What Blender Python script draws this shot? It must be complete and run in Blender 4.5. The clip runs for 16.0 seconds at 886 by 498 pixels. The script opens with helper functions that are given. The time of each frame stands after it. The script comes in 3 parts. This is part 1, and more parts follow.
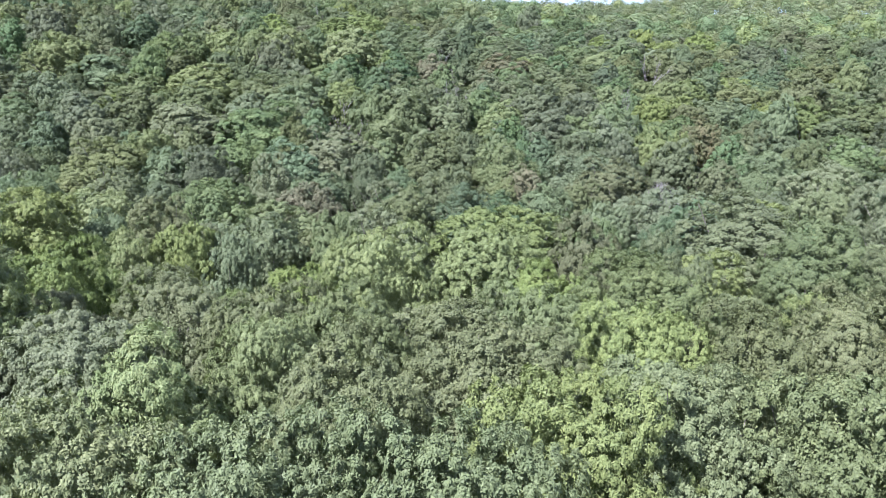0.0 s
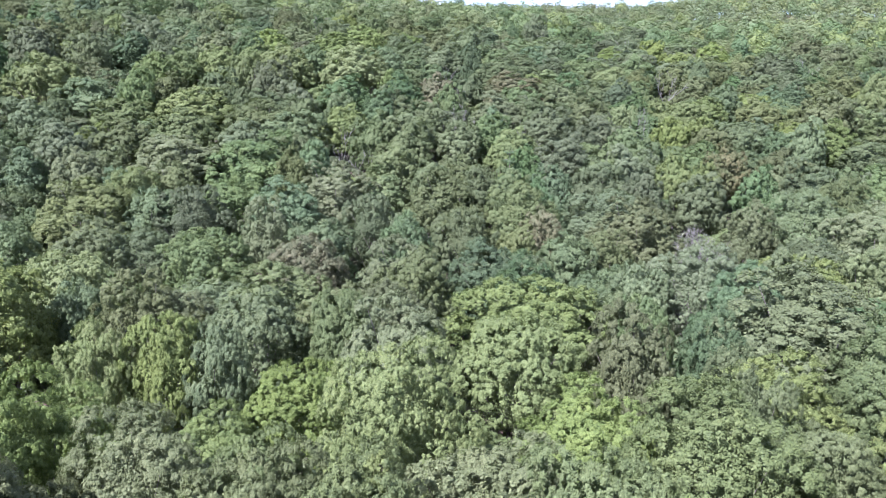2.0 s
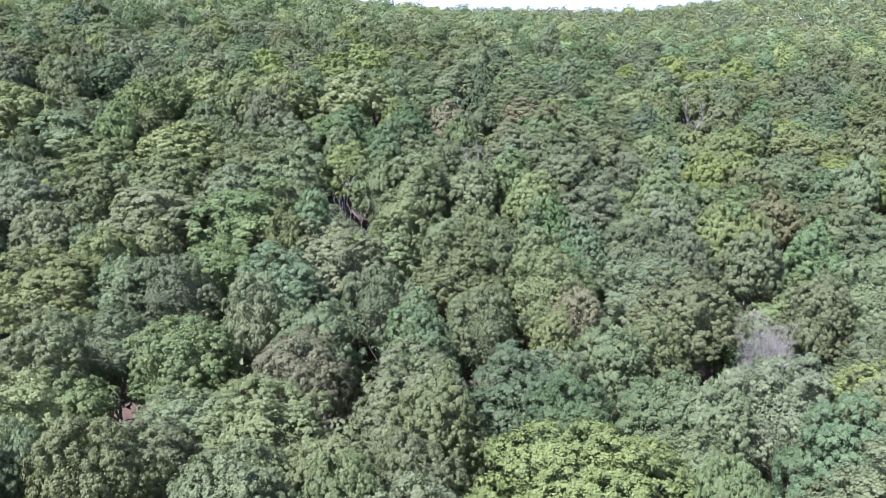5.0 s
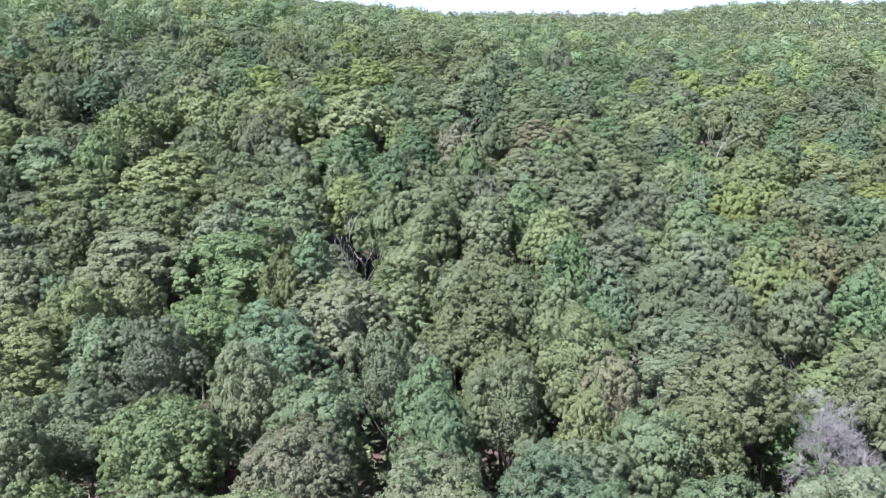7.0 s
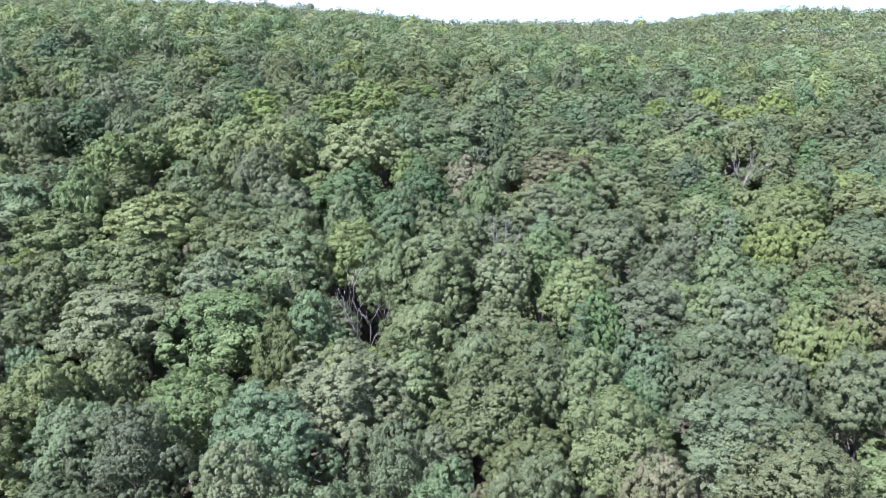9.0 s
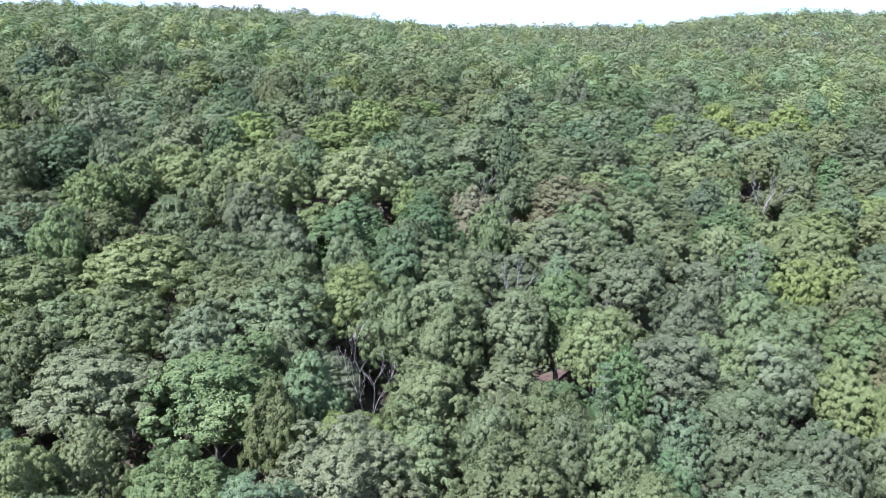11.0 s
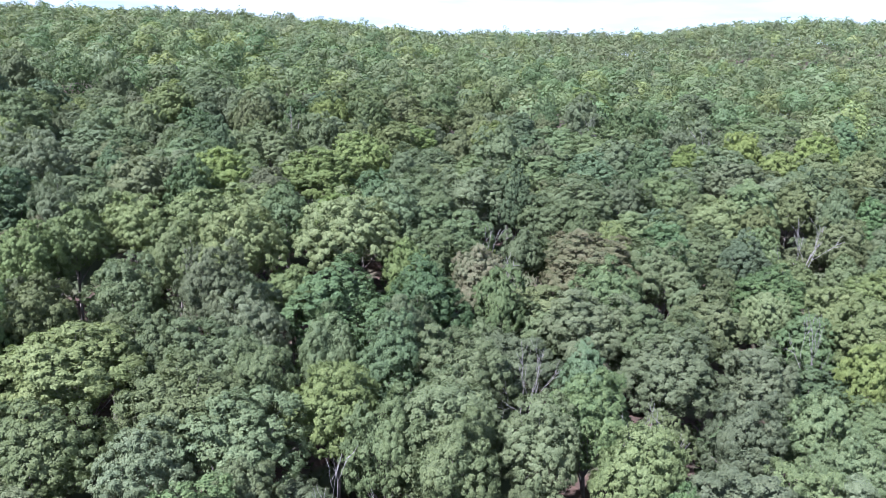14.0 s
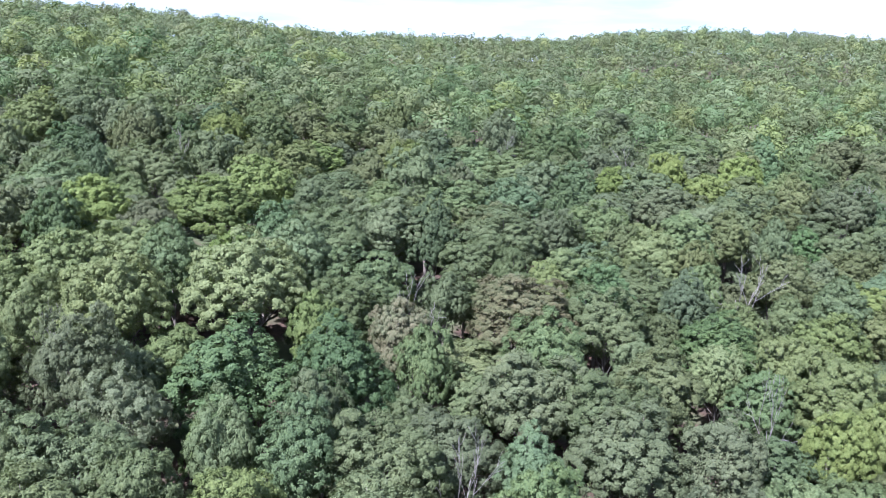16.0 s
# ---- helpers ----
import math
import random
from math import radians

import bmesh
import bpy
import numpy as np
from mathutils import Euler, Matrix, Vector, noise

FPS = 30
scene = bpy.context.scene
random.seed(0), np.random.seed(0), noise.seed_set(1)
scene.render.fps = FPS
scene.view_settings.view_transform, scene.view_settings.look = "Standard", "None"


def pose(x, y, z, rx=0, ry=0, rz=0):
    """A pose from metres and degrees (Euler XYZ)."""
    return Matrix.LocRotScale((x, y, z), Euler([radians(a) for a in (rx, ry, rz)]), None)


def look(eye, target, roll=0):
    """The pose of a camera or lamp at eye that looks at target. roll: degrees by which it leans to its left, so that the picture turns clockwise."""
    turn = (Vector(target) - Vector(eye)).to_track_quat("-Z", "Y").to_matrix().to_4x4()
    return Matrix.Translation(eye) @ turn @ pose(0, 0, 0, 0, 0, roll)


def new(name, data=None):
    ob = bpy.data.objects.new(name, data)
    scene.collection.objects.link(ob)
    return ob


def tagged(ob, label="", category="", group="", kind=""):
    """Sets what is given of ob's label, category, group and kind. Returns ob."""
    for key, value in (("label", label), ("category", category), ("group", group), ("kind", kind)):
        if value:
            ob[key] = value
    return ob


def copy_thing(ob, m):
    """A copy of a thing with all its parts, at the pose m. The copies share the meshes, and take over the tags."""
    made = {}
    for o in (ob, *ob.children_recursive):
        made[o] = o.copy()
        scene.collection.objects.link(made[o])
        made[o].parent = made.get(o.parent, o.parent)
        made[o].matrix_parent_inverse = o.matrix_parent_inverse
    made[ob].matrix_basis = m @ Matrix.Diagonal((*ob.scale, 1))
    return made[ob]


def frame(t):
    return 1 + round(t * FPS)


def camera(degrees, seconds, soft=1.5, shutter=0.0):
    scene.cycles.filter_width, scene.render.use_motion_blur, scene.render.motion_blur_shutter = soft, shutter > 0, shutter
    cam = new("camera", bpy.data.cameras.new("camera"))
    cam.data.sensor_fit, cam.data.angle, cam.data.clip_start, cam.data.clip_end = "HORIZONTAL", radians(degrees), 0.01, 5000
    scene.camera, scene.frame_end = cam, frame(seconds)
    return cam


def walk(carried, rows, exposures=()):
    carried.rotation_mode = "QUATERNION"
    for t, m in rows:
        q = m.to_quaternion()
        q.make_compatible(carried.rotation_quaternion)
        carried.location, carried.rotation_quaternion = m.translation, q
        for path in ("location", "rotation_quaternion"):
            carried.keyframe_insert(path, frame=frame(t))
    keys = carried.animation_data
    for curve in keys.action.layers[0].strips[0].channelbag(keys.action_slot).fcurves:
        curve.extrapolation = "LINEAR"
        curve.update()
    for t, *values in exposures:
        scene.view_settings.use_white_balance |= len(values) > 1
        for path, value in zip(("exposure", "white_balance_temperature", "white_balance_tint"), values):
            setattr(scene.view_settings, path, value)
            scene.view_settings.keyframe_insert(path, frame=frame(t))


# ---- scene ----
cam = camera(55.2, 16.0, soft=0.7)
METRES, EYE, TILT, LEAN, TURN = 100.0, 38.0, -14.0, 0.0, 0.0
ROWS = [
    (0.0, 0.0, 0.0, 0.0, 0.0, 0.0, -0.0),
    (0.5, -0.0042, 0.0187, 0.0147, 0.01, -0.07, 0.16),
    (1.0, -0.008, 0.0419, 0.0302, -0.01, 0.01, 0.25),
    (1.5, -0.0108, 0.0672, 0.046, -0.02, -0.01, 0.26),
    (2.0, -0.0139, 0.0927, 0.0614, -0.04, -0.07, 0.25),
    (2.5, -0.0169, 0.1176, 0.0768, -0.04, -0.13, 0.24),
    (3.0, -0.0201, 0.1421, 0.0914, -0.03, -0.16, 0.26),
    (3.5, -0.023, 0.1657, 0.1056, -0.03, -0.15, 0.26),
    (4.0, -0.0259, 0.1892, 0.1194, -0.02, -0.17, 0.28),
    (6.5, -0.0418, 0.3162, 0.1903, 0.02, -0.21, 0.21),
    (7.0, -0.0455, 0.3421, 0.2049, 0.02, -0.19, 0.23),
    (7.5, -0.0493, 0.3681, 0.2198, 0.03, -0.18, 0.23),
    (8.0, -0.0531, 0.3944, 0.2345, 0.06, -0.16, 0.23),
    (8.5, -0.0567, 0.4206, 0.2496, 0.05, -0.02, 0.25),
    (9.0, -0.0604, 0.4444, 0.2644, 0.04, 0.07, 0.29),
    (11.5, -0.0774, 0.5511, 0.3345, -0.4, 0.04, 0.76),
    (12.0, -0.0801, 0.5803, 0.3489, -1.09, 0.09, 0.55),
    (12.5, -0.0824, 0.6132, 0.3636, -1.24, 0.14, 0.5),
    (13.0, -0.0845, 0.6478, 0.3793, -1.27, 0.11, 0.42),
    (13.5, -0.0874, 0.6843, 0.3947, -1.19, 0.1, 0.4),
    (14.0, -0.0901, 0.7215, 0.41, -1.1, 0.09, 0.37),
    (14.5, -0.0926, 0.7592, 0.4254, -0.99, 0.06, 0.33),
    (15.0, -0.0957, 0.7971, 0.4406, -0.89, 0.05, 0.33),
    (15.5, -0.0988, 0.8349, 0.4557, -3.27, 0.02, 0.79),
    (16.0, -0.1011, 0.8726, 0.4708, -7.69, -0.03, 0.66),
]
walk(cam, [(t, pose(0, 0, EYE, TILT, LEAN, TURN) @ pose(METRES * x, METRES * y, METRES * z, 90 + pitch, roll, yaw)) for t, x, y, z, yaw, pitch, roll in ROWS],
     exposures=((0.0, 2.12, 5400, 28), (4.0, 2.11, 5410, 28), (9.0, 2.07, 5290, 27), (16.0, 1.94, 5270, 25)))

# ---- world, sun ----
SUN_AZ, SUN_EL = -139.0, 50.0      # degrees from +y towards +x, and above the horizon
world = bpy.data.worlds.new("sky")
scene.world = world
world.use_nodes = True
wn, wl = world.node_tree.nodes, world.node_tree.links
wn.clear()
w_out = wn.new("ShaderNodeOutputWorld")
w_bg = wn.new("ShaderNodeBackground")
w_sky = wn.new("ShaderNodeTexSky")
w_sky.sky_type = "NISHITA"
w_sky.sun_disc = False
w_sky.sun_elevation = radians(SUN_EL)
w_sky.sun_rotation = radians(SUN_AZ)
w_sky.air_density, w_sky.dust_density, w_sky.ozone_density = 1.0, 0.2, 3.0
# a broken layer of bright fair-weather cloud over the blue
w_co = wn.new("ShaderNodeTexCoord")
w_map = wn.new("ShaderNodeMapping")
w_map.inputs["Scale"].default_value = (1.6, 1.6, 10.0)
w_map.inputs["Location"].default_value = (0.35, 0.1, 0.2)
w_no = wn.new("ShaderNodeTexNoise")
w_no.inputs["Scale"].default_value = 2.6
w_no.inputs["Detail"].default_value = 6.0
w_no.inputs["Roughness"].default_value = 0.5
w_ramp = wn.new("ShaderNodeValToRGB")
w_ramp.color_ramp.elements[0].position, w_ramp.color_ramp.elements[1].position = 0.36, 0.6
w_mix = wn.new("ShaderNodeMix")
w_mix.data_type = "RGBA"
w_mix.inputs[7].default_value = (7.4, 8.0, 8.8, 1)
wl.new(w_co.outputs["Generated"], w_map.inputs["Vector"])
wl.new(w_map.outputs["Vector"], w_no.inputs["Vector"])
wl.new(w_no.outputs["Fac"], w_ramp.inputs["Fac"])
wl.new(w_ramp.outputs["Color"], w_mix.inputs[0])
w_clear = wn.new("ShaderNodeMix")     # the clear air between the clouds
w_clear.data_type, w_clear.blend_type = "RGBA", "MULTIPLY"
w_clear.inputs[0].default_value = 1.0
w_clear.inputs[7].default_value = (0.62, 0.86, 1.0, 1)
wl.new(w_sky.outputs["Color"], w_clear.inputs[6])
wl.new(w_clear.outputs[2], w_mix.inputs[6])
wl.new(w_mix.outputs[2], w_bg.inputs["Color"])
w_bg.inputs["Strength"].default_value = 0.05
wl.new(w_bg.outputs["Background"], w_out.inputs["Surface"])

sun = new("sun", bpy.data.lights.new("sun", "SUN"))
sun.data.energy, sun.data.angle, sun.data.color = 5.0, radians(0.6), (1.0, 0.955, 0.88)
az, el = radians(SUN_AZ), radians(SUN_EL)
to_sun = Vector((math.sin(az) * math.cos(el), math.cos(az) * math.cos(el), math.sin(el)))
sun.matrix_world = look(to_sun * 300, (0, 0, 0))


# ---- materials ----
def nodes_of(name):
    mat = bpy.data.materials.new(name)
    mat.use_nodes = True
    mat.node_tree.nodes.clear()
    return mat, mat.node_tree.nodes, mat.node_tree.links


def math_node(n, l, op, a, b):
    m = n.new("ShaderNodeMath")
    m.operation = op
    for slot, v in ((0, a), (1, b)):
        if isinstance(v, (int, float)):
            m.inputs[slot].default_value = v
        else:
            l.new(v, m.inputs[slot])
    return m.outputs[0]


def leaf_material(name, colour, second, tint=False, spread=0.2, gloss=0.52, through_light=0.24, grain=0.22):
    """Foliage: two leaf colours mixed leaf by leaf and branch by branch, a shift of its own for each tree, light that comes through."""
    mat, n, l = nodes_of(name)
    geo, info, tex = n.new("ShaderNodeNewGeometry"), n.new("ShaderNodeObjectInfo"), n.new("ShaderNodeTexNoise")
    co = n.new("ShaderNodeTexCoord")
    l.new(co.outputs["Object"], tex.inputs["Vector"])
    tex.inputs["Scale"].default_value, tex.inputs["Detail"].default_value = 0.55, 2.0
    mix = n.new("ShaderNodeMix")
    mix.data_type = "RGBA"
    mix.inputs[6].default_value, mix.inputs[7].default_value = (*colour, 1), (*second, 1)
    patch = math_node(n, l, "MULTIPLY_ADD", tex.outputs["Fac"], 1.6)
    patch.node.inputs[2].default_value = -0.75
    both = math_node(n, l, "ADD", math_node(n, l, "MULTIPLY", geo.outputs["Random Per Island"], 0.7), patch)
    both.node.use_clamp = True
    l.new(both, mix.inputs[0])
    col = mix.outputs[2]
    if tint:
        at = n.new("ShaderNodeAttribute")
        at.attribute_name = "tint"
        mul = n.new("ShaderNodeMix")
        mul.data_type, mul.blend_type = "RGBA", "MULTIPLY"
        mul.inputs[0].default_value = 1.0
        l.new(col, mul.inputs[6])
        l.new(at.outputs["Color"], mul.inputs[7])
        col = mul.outputs[2]
    hsv = n.new("ShaderNodeHueSaturation")
    rnd = info.outputs["Random"]
    hue = math_node(n, l, "MULTIPLY_ADD", rnd, 0.02)
    hue.node.inputs[2].default_value = 0.474
    sat = math_node(n, l, "MULTIPLY_ADD", math_node(n, l, "FRACT", math_node(n, l, "MULTIPLY", rnd, 17.3), 0.0), 0.26)
    sat.node.inputs[2].default_value = 0.84
    val = math_node(n, l, "ADD", math_node(n, l, "MULTIPLY", math_node(n, l, "FRACT", math_node(n, l, "MULTIPLY", rnd, 7.7), 0.0), 2 * spread),
                    math_node(n, l, "MULTIPLY_ADD", geo.outputs["Random Per Island"], grain))
    val.node.inputs[1].links[0].from_node.inputs[2].default_value = 1.0 - grain * 0.5 - spread
    l.new(hue, hsv.inputs["Hue"]), l.new(sat, hsv.inputs["Saturation"]), l.new(val, hsv.inputs["Value"])
    l.new(col, hsv.inputs["Color"])
    bsdf, tr, add, out = n.new("ShaderNodeBsdfPrincipled"), n.new("ShaderNodeBsdfTranslucent"), n.new("ShaderNodeMixShader"), n.new("ShaderNodeOutputMaterial")
    bsdf.inputs["Roughness"].default_value = gloss
    bsdf.inputs["Specular IOR Level"].default_value = 0.1
    warm = n.new("ShaderNodeMix")
    warm.data_type, warm.blend_type = "RGBA", "MULTIPLY"
    warm.inputs[0].default_value = 1.0
    warm.inputs[7].default_value = (1.25, 1.4, 0.8, 1)
    l.new(hsv.outputs["Color"], warm.inputs[6])
    l.new(hsv.outputs["Color"], bsdf.inputs["Base Color"])
    l.new(warm.outputs[2], tr.inputs["Color"])
    add.inputs[0].default_value = through_light
    l.new(bsdf.outputs[0], add.inputs[1]), l.new(tr.outputs[0], add.inputs[2])
    l.new(add.outputs[0], out.inputs["Surface"])
    return mat


def rough_material(name, a, b, scale, roughness=0.9, bump=0.3, detail=6.0, stretch=(1, 1, 1), c=None, c_scale=1.0):
    mat, n, l = nodes_of(name)
    co, mp, tex = n.new("ShaderNodeTexCoord"), n.new("ShaderNodeMapping"), n.new("ShaderNodeTexNoise")
    mp.inputs["Scale"].default_value = stretch
    tex.inputs["Scale"].default_value, tex.inputs["Detail"].default_value = scale, detail
    ramp = n.new("ShaderNodeValToRGB")
    ramp.color_ramp.elements[0].color, ramp.color_ramp.elements[1].color = (*a, 1), (*b, 1)
    ramp.color_ramp.elements[0].position, ramp.color_ramp.elements[1].position = 0.35, 0.65
    l.new(co.outputs["Object"], mp.inputs["Vector"]), l.new(mp.outputs["Vector"], tex.inputs["Vector"]), l.new(tex.outputs["Fac"], ramp.inputs["Fac"])
    col = ramp.outputs["Color"]
    if c:
        big = n.new("ShaderNodeTexNoise")
        big.inputs["Scale"].default_value, big.inputs["Detail"].default_value = c_scale, 3.0
        l.new(co.outputs["Object"], big.inputs["Vector"])
        r2 = n.new("ShaderNodeValToRGB")
        r2.color_ramp.elements[0].position, r2.color_ramp.elements[1].position = 0.45, 0.6
        mix = n.new("ShaderNodeMix")
        mix.data_type = "RGBA"
        mix.inputs[7].default_value = (*c, 1)
        l.new(big.outputs["Fac"], r2.inputs["Fac"]), l.new(r2.outputs["Color"], mix.inputs[0]), l.new(col, mix.inputs[6])
        col = mix.outputs[2]
    bsdf, out, bm_ = n.new("ShaderNodeBsdfPrincipled"), n.new("ShaderNodeOutputMaterial"), n.new("ShaderNodeBump")
    bm_.inputs["Strength"].default_value = bump
    l.new(tex.outputs["Fac"], bm_.inputs["Height"]), l.new(bm_.outputs["Normal"], bsdf.inputs["Normal"])
    l.new(col, bsdf.inputs["Base Color"])
    bsdf.inputs["Roughness"].default_value = roughness
    l.new(bsdf.outputs[0], out.inputs["Surface"])
    return mat


BARK = rough_material("bark", (0.075, 0.062, 0.05), (0.2, 0.175, 0.15), 2.2, stretch=(3, 3, 0.5), bump=0.6)
BLEACHED = rough_material("bleached_deadwood", (0.12, 0.11, 0.1), (0.24, 0.22, 0.2), 1.6, stretch=(2, 2, 0.6), bump=0.4)
DEADWOOD = rough_material("grey_deadwood", (0.108, 0.1, 0.086), (0.19, 0.178, 0.156), 1.6, stretch=(2, 2, 0.6), bump=0.4)
LITTER = rough_material("leaf_litter", (0.03, 0.019, 0.012), (0.07, 0.042, 0.027), 1.3, bump=0.5, detail=10, c=(0.06, 0.075, 0.03), c_scale=0.12)

LEAF = {
    "white_oak_tree": leaf_material("white_oak_leaves", (0.08, 0.104, 0.046), (0.116, 0.14, 0.061)),
    "red_oak_tree": leaf_material("red_oak_leaves", (0.07, 0.106, 0.047), (0.115, 0.152, 0.064)),
    "maple_tree": leaf_material("maple_leaves", (0.058, 0.098, 0.044), (0.094, 0.142, 0.06)),
    "hickory_tree": leaf_material("hickory_leaves", (0.094, 0.132, 0.047), (0.128, 0.168, 0.057)),
    "ash_tree": leaf_material("ash_leaves", (0.075, 0.103, 0.048), (0.11, 0.139, 0.064)),
    "yellowing_tree": leaf_material("yellowing_leaves", (0.105, 0.15, 0.056), (0.145, 0.18, 0.07), spread=0.12),
    "browning_oak": leaf_material("browning_leaves", (0.086, 0.108, 0.052), (0.142, 0.13, 0.068), spread=0.15),
    "pine_tree": leaf_material("pine_needles", (0.058, 0.1, 0.046), (0.09, 0.14, 0.058), spread=0.15),
}
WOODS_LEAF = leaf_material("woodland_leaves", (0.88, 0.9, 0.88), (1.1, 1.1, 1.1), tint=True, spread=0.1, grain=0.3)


# ---- lay of the land ----
def smooth(a, b, v):
    t = np.clip((np.asarray(v, float) - a) / (b - a), 0, 1)
    return t * t * (3 - 2 * t)


PROFILE_Y = (-400, -60, 15, 30, 40, 57, 70, 100, 125, 150, 180, 200, 215, 260, 300, 350, 400, 440, 500, 570, 660, 760, 1000, 1600, 4000)
PROFILE_Z = (20, 30, 29.8, 27.6, 25.8, 24.4, 23.6, 21.2, 23.5, 27.8, 32, 36, 38.5, 43.5, 48, 52.8, 56, 57, 53, 56, 64, 63, 48, 10, -60)
RIDGE_X = (-700, -300, -180, -95, -60, -20, 5, 45, 150, 172, 195, 240, 300, 380, 460, 700)
RIDGE_Z = (13.5, 20.5, 16.8, 11.3, 8.2, 3.8, 0.4, 1.4, 0.2, 3, 6.6, 9.4, 8.4, 5.6, 6.6, 2.6)
TREE_HEIGHT = 16.5


def canopy(x, y):
    """Height of the treetops over the plan, metres."""
    x, y = np.asarray(x, float), np.asarray(y, float)
    z = np.interp(y, PROFILE_Y, PROFILE_Z)
    z = (z + np.interp(y - 7, PROFILE_Y, PROFILE_Z) + np.interp(y + 7, PROFILE_Y, PROFILE_Z)) / 3
    flank = -9.5 * np.tanh(x / 85) * smooth(60, 190, y)
    far = np.interp(x, RIDGE_X, RIDGE_Z)
    return z + flank * (1 - smooth(470, 640, y)) + far * smooth(470, 640, y)


def ground_z(x, y):
    return canopy(x, y) - TREE_HEIGHT


def mesh_of(name, verts, faces, mat, smooth_faces=False, tint=None):
    """A mesh from arrays: verts (n, 3), faces (m, k) with k corners each."""
    verts, faces = np.asarray(verts, np.float32), np.asarray(faces, np.int32)
    me = bpy.data.meshes.new(name)
    k = faces.shape[1]
    me.vertices.add(len(verts))
    me.vertices.foreach_set("co", verts.ravel())
    me.loops.add(faces.size)
    me.loops.foreach_set("vertex_index", faces.ravel())
    me.polygons.add(len(faces))
    me.polygons.foreach_set("loop_start", np.arange(0, faces.size, k, dtype=np.int32))
    me.polygons.foreach_set("loop_total", np.full(len(faces), k, np.int32))
    me.polygons.foreach_set("use_smooth", np.full(len(faces), smooth_faces, bool))
    if tint is not None:
        at = me.attributes.new("tint", "FLOAT_COLOR", "POINT")
        at.data.foreach_set("color", np.asarray(tint, np.float32).ravel())
    me.materials.append(mat)
    me.update(calc_edges=True)
    return me


def part(name, mesh, parent, label=""):
    ob = new(name, mesh)
    ob.parent = parent
    return tagged(ob, label)


gx = np.concatenate([np.linspace(-3200, -420, 18)[:-1], np.linspace(-420, 520, 118), np.linspace(520, 3200, 18)[1:]])
gy = np.concatenate([np.linspace(-2500, -60, 14)[:-1], np.linspace(-60, 320, 80)[:-1], np.linspace(320, 900, 70)[:-1], np.linspace(900, 4000, 20)])
GX, GY = np.meshgrid(gx, gy)
bumps = 0.35 * np.sin(GX * 0.21 + 1.3 * np.sin(GY * 0.13)) * np.cos(GY * 0.17 + 0.6)
gv = np.stack([GX, GY, ground_z(GX, GY) + bumps - 0.25], -1).reshape(-1, 3)
gi = np.arange(GX.size).reshape(GX.shape)
gf = np.stack([gi[:-1, :-1], gi[:-1, 1:], gi[1:, 1:], gi[1:, :-1]], -1).reshape(-1, 4)
ground = new("ground", mesh_of("ground", gv, gf, LITTER, True))
tagged(ground, "brown leaf-littered forest floor on a rising wooded hillside", "ground", kind="structure")


# ---- growing trees ----
def unit(v):
    return v / np.maximum(np.linalg.norm(v, axis=-1, keepdims=True), 1e-9)


def leaf_blades(rng, pos, normal, droop, length, width):
    """Pointed leaves at pos, facing about normal: (n, 3, 3)."""
    n = len(pos)
    normal = unit(normal)
    side = unit(np.cross(normal, unit(rng.normal(size=(n, 3)))))
    along = unit(np.cross(side, normal) + np.array((0, 0, -1.0)) * droop)
    side = unit(np.cross(along, normal))
    ln = length * rng.uniform(0.65, 1.35, (n, 1))
    wd = width * rng.uniform(0.7, 1.3, (n, 1))
    heel = pos - along * ln * 0.4
    skew = along * ln * rng.uniform(-0.15, 0.15, (n, 1))
    return np.stack([heel - side * wd * 0.5 + skew, heel + side * wd * 0.5 - skew, pos + along * ln * 0.6], 1)


def blades_to_mesh(name, blades, mat, tint=None):
    return mesh_of(name, blades.reshape(-1, 3), np.arange(len(blades) * 3).reshape(-1, 3), mat, tint=tint)


def crown_puffs(rng, radius, depth, count, shape):
    """A crown: the half-axes of its body, and the leaf masses that swell out of it, as centres (n, 3) about its middle and radii."""
    u = unit(rng.normal(size=(count * 6, 3)))
    u = u[u[:, 2] > -0.55]
    keep = []
    for v in u:         # evenly spread directions
        if all(v @ w < 1 - 1.6 / count for w in keep):
            keep.append(v)
        if len(keep) == count:
            break
    u = np.array(keep)
    turn = np.arctan2(u[:, 1:2], u[:, 0:1])
    lump = 1 + 0.14 * np.sin(2 * turn + rng.uniform(0, 6)) + 0.1 * np.sin(3 * turn + 4 * u[:, 2:] + rng.uniform(0, 6)) + rng.normal(0, 0.11, (len(u), 1))
    size = np.array((radius, radius, depth * 0.5))
    c = u * (0.8 if count > 40 else 0.74) * lump * size
    if shape == "spire":
        c[:, :2] *= 1.15 - 0.5 * np.clip(c[:, 2:] / (depth * 0.5) + 0.3, 0, 1)
    pr = radius * rng.uniform(0.2, 0.42, len(u)) * (24 / count) ** 0.35
    return size * (0.66 if shape == "spire" else 0.76), c, pr


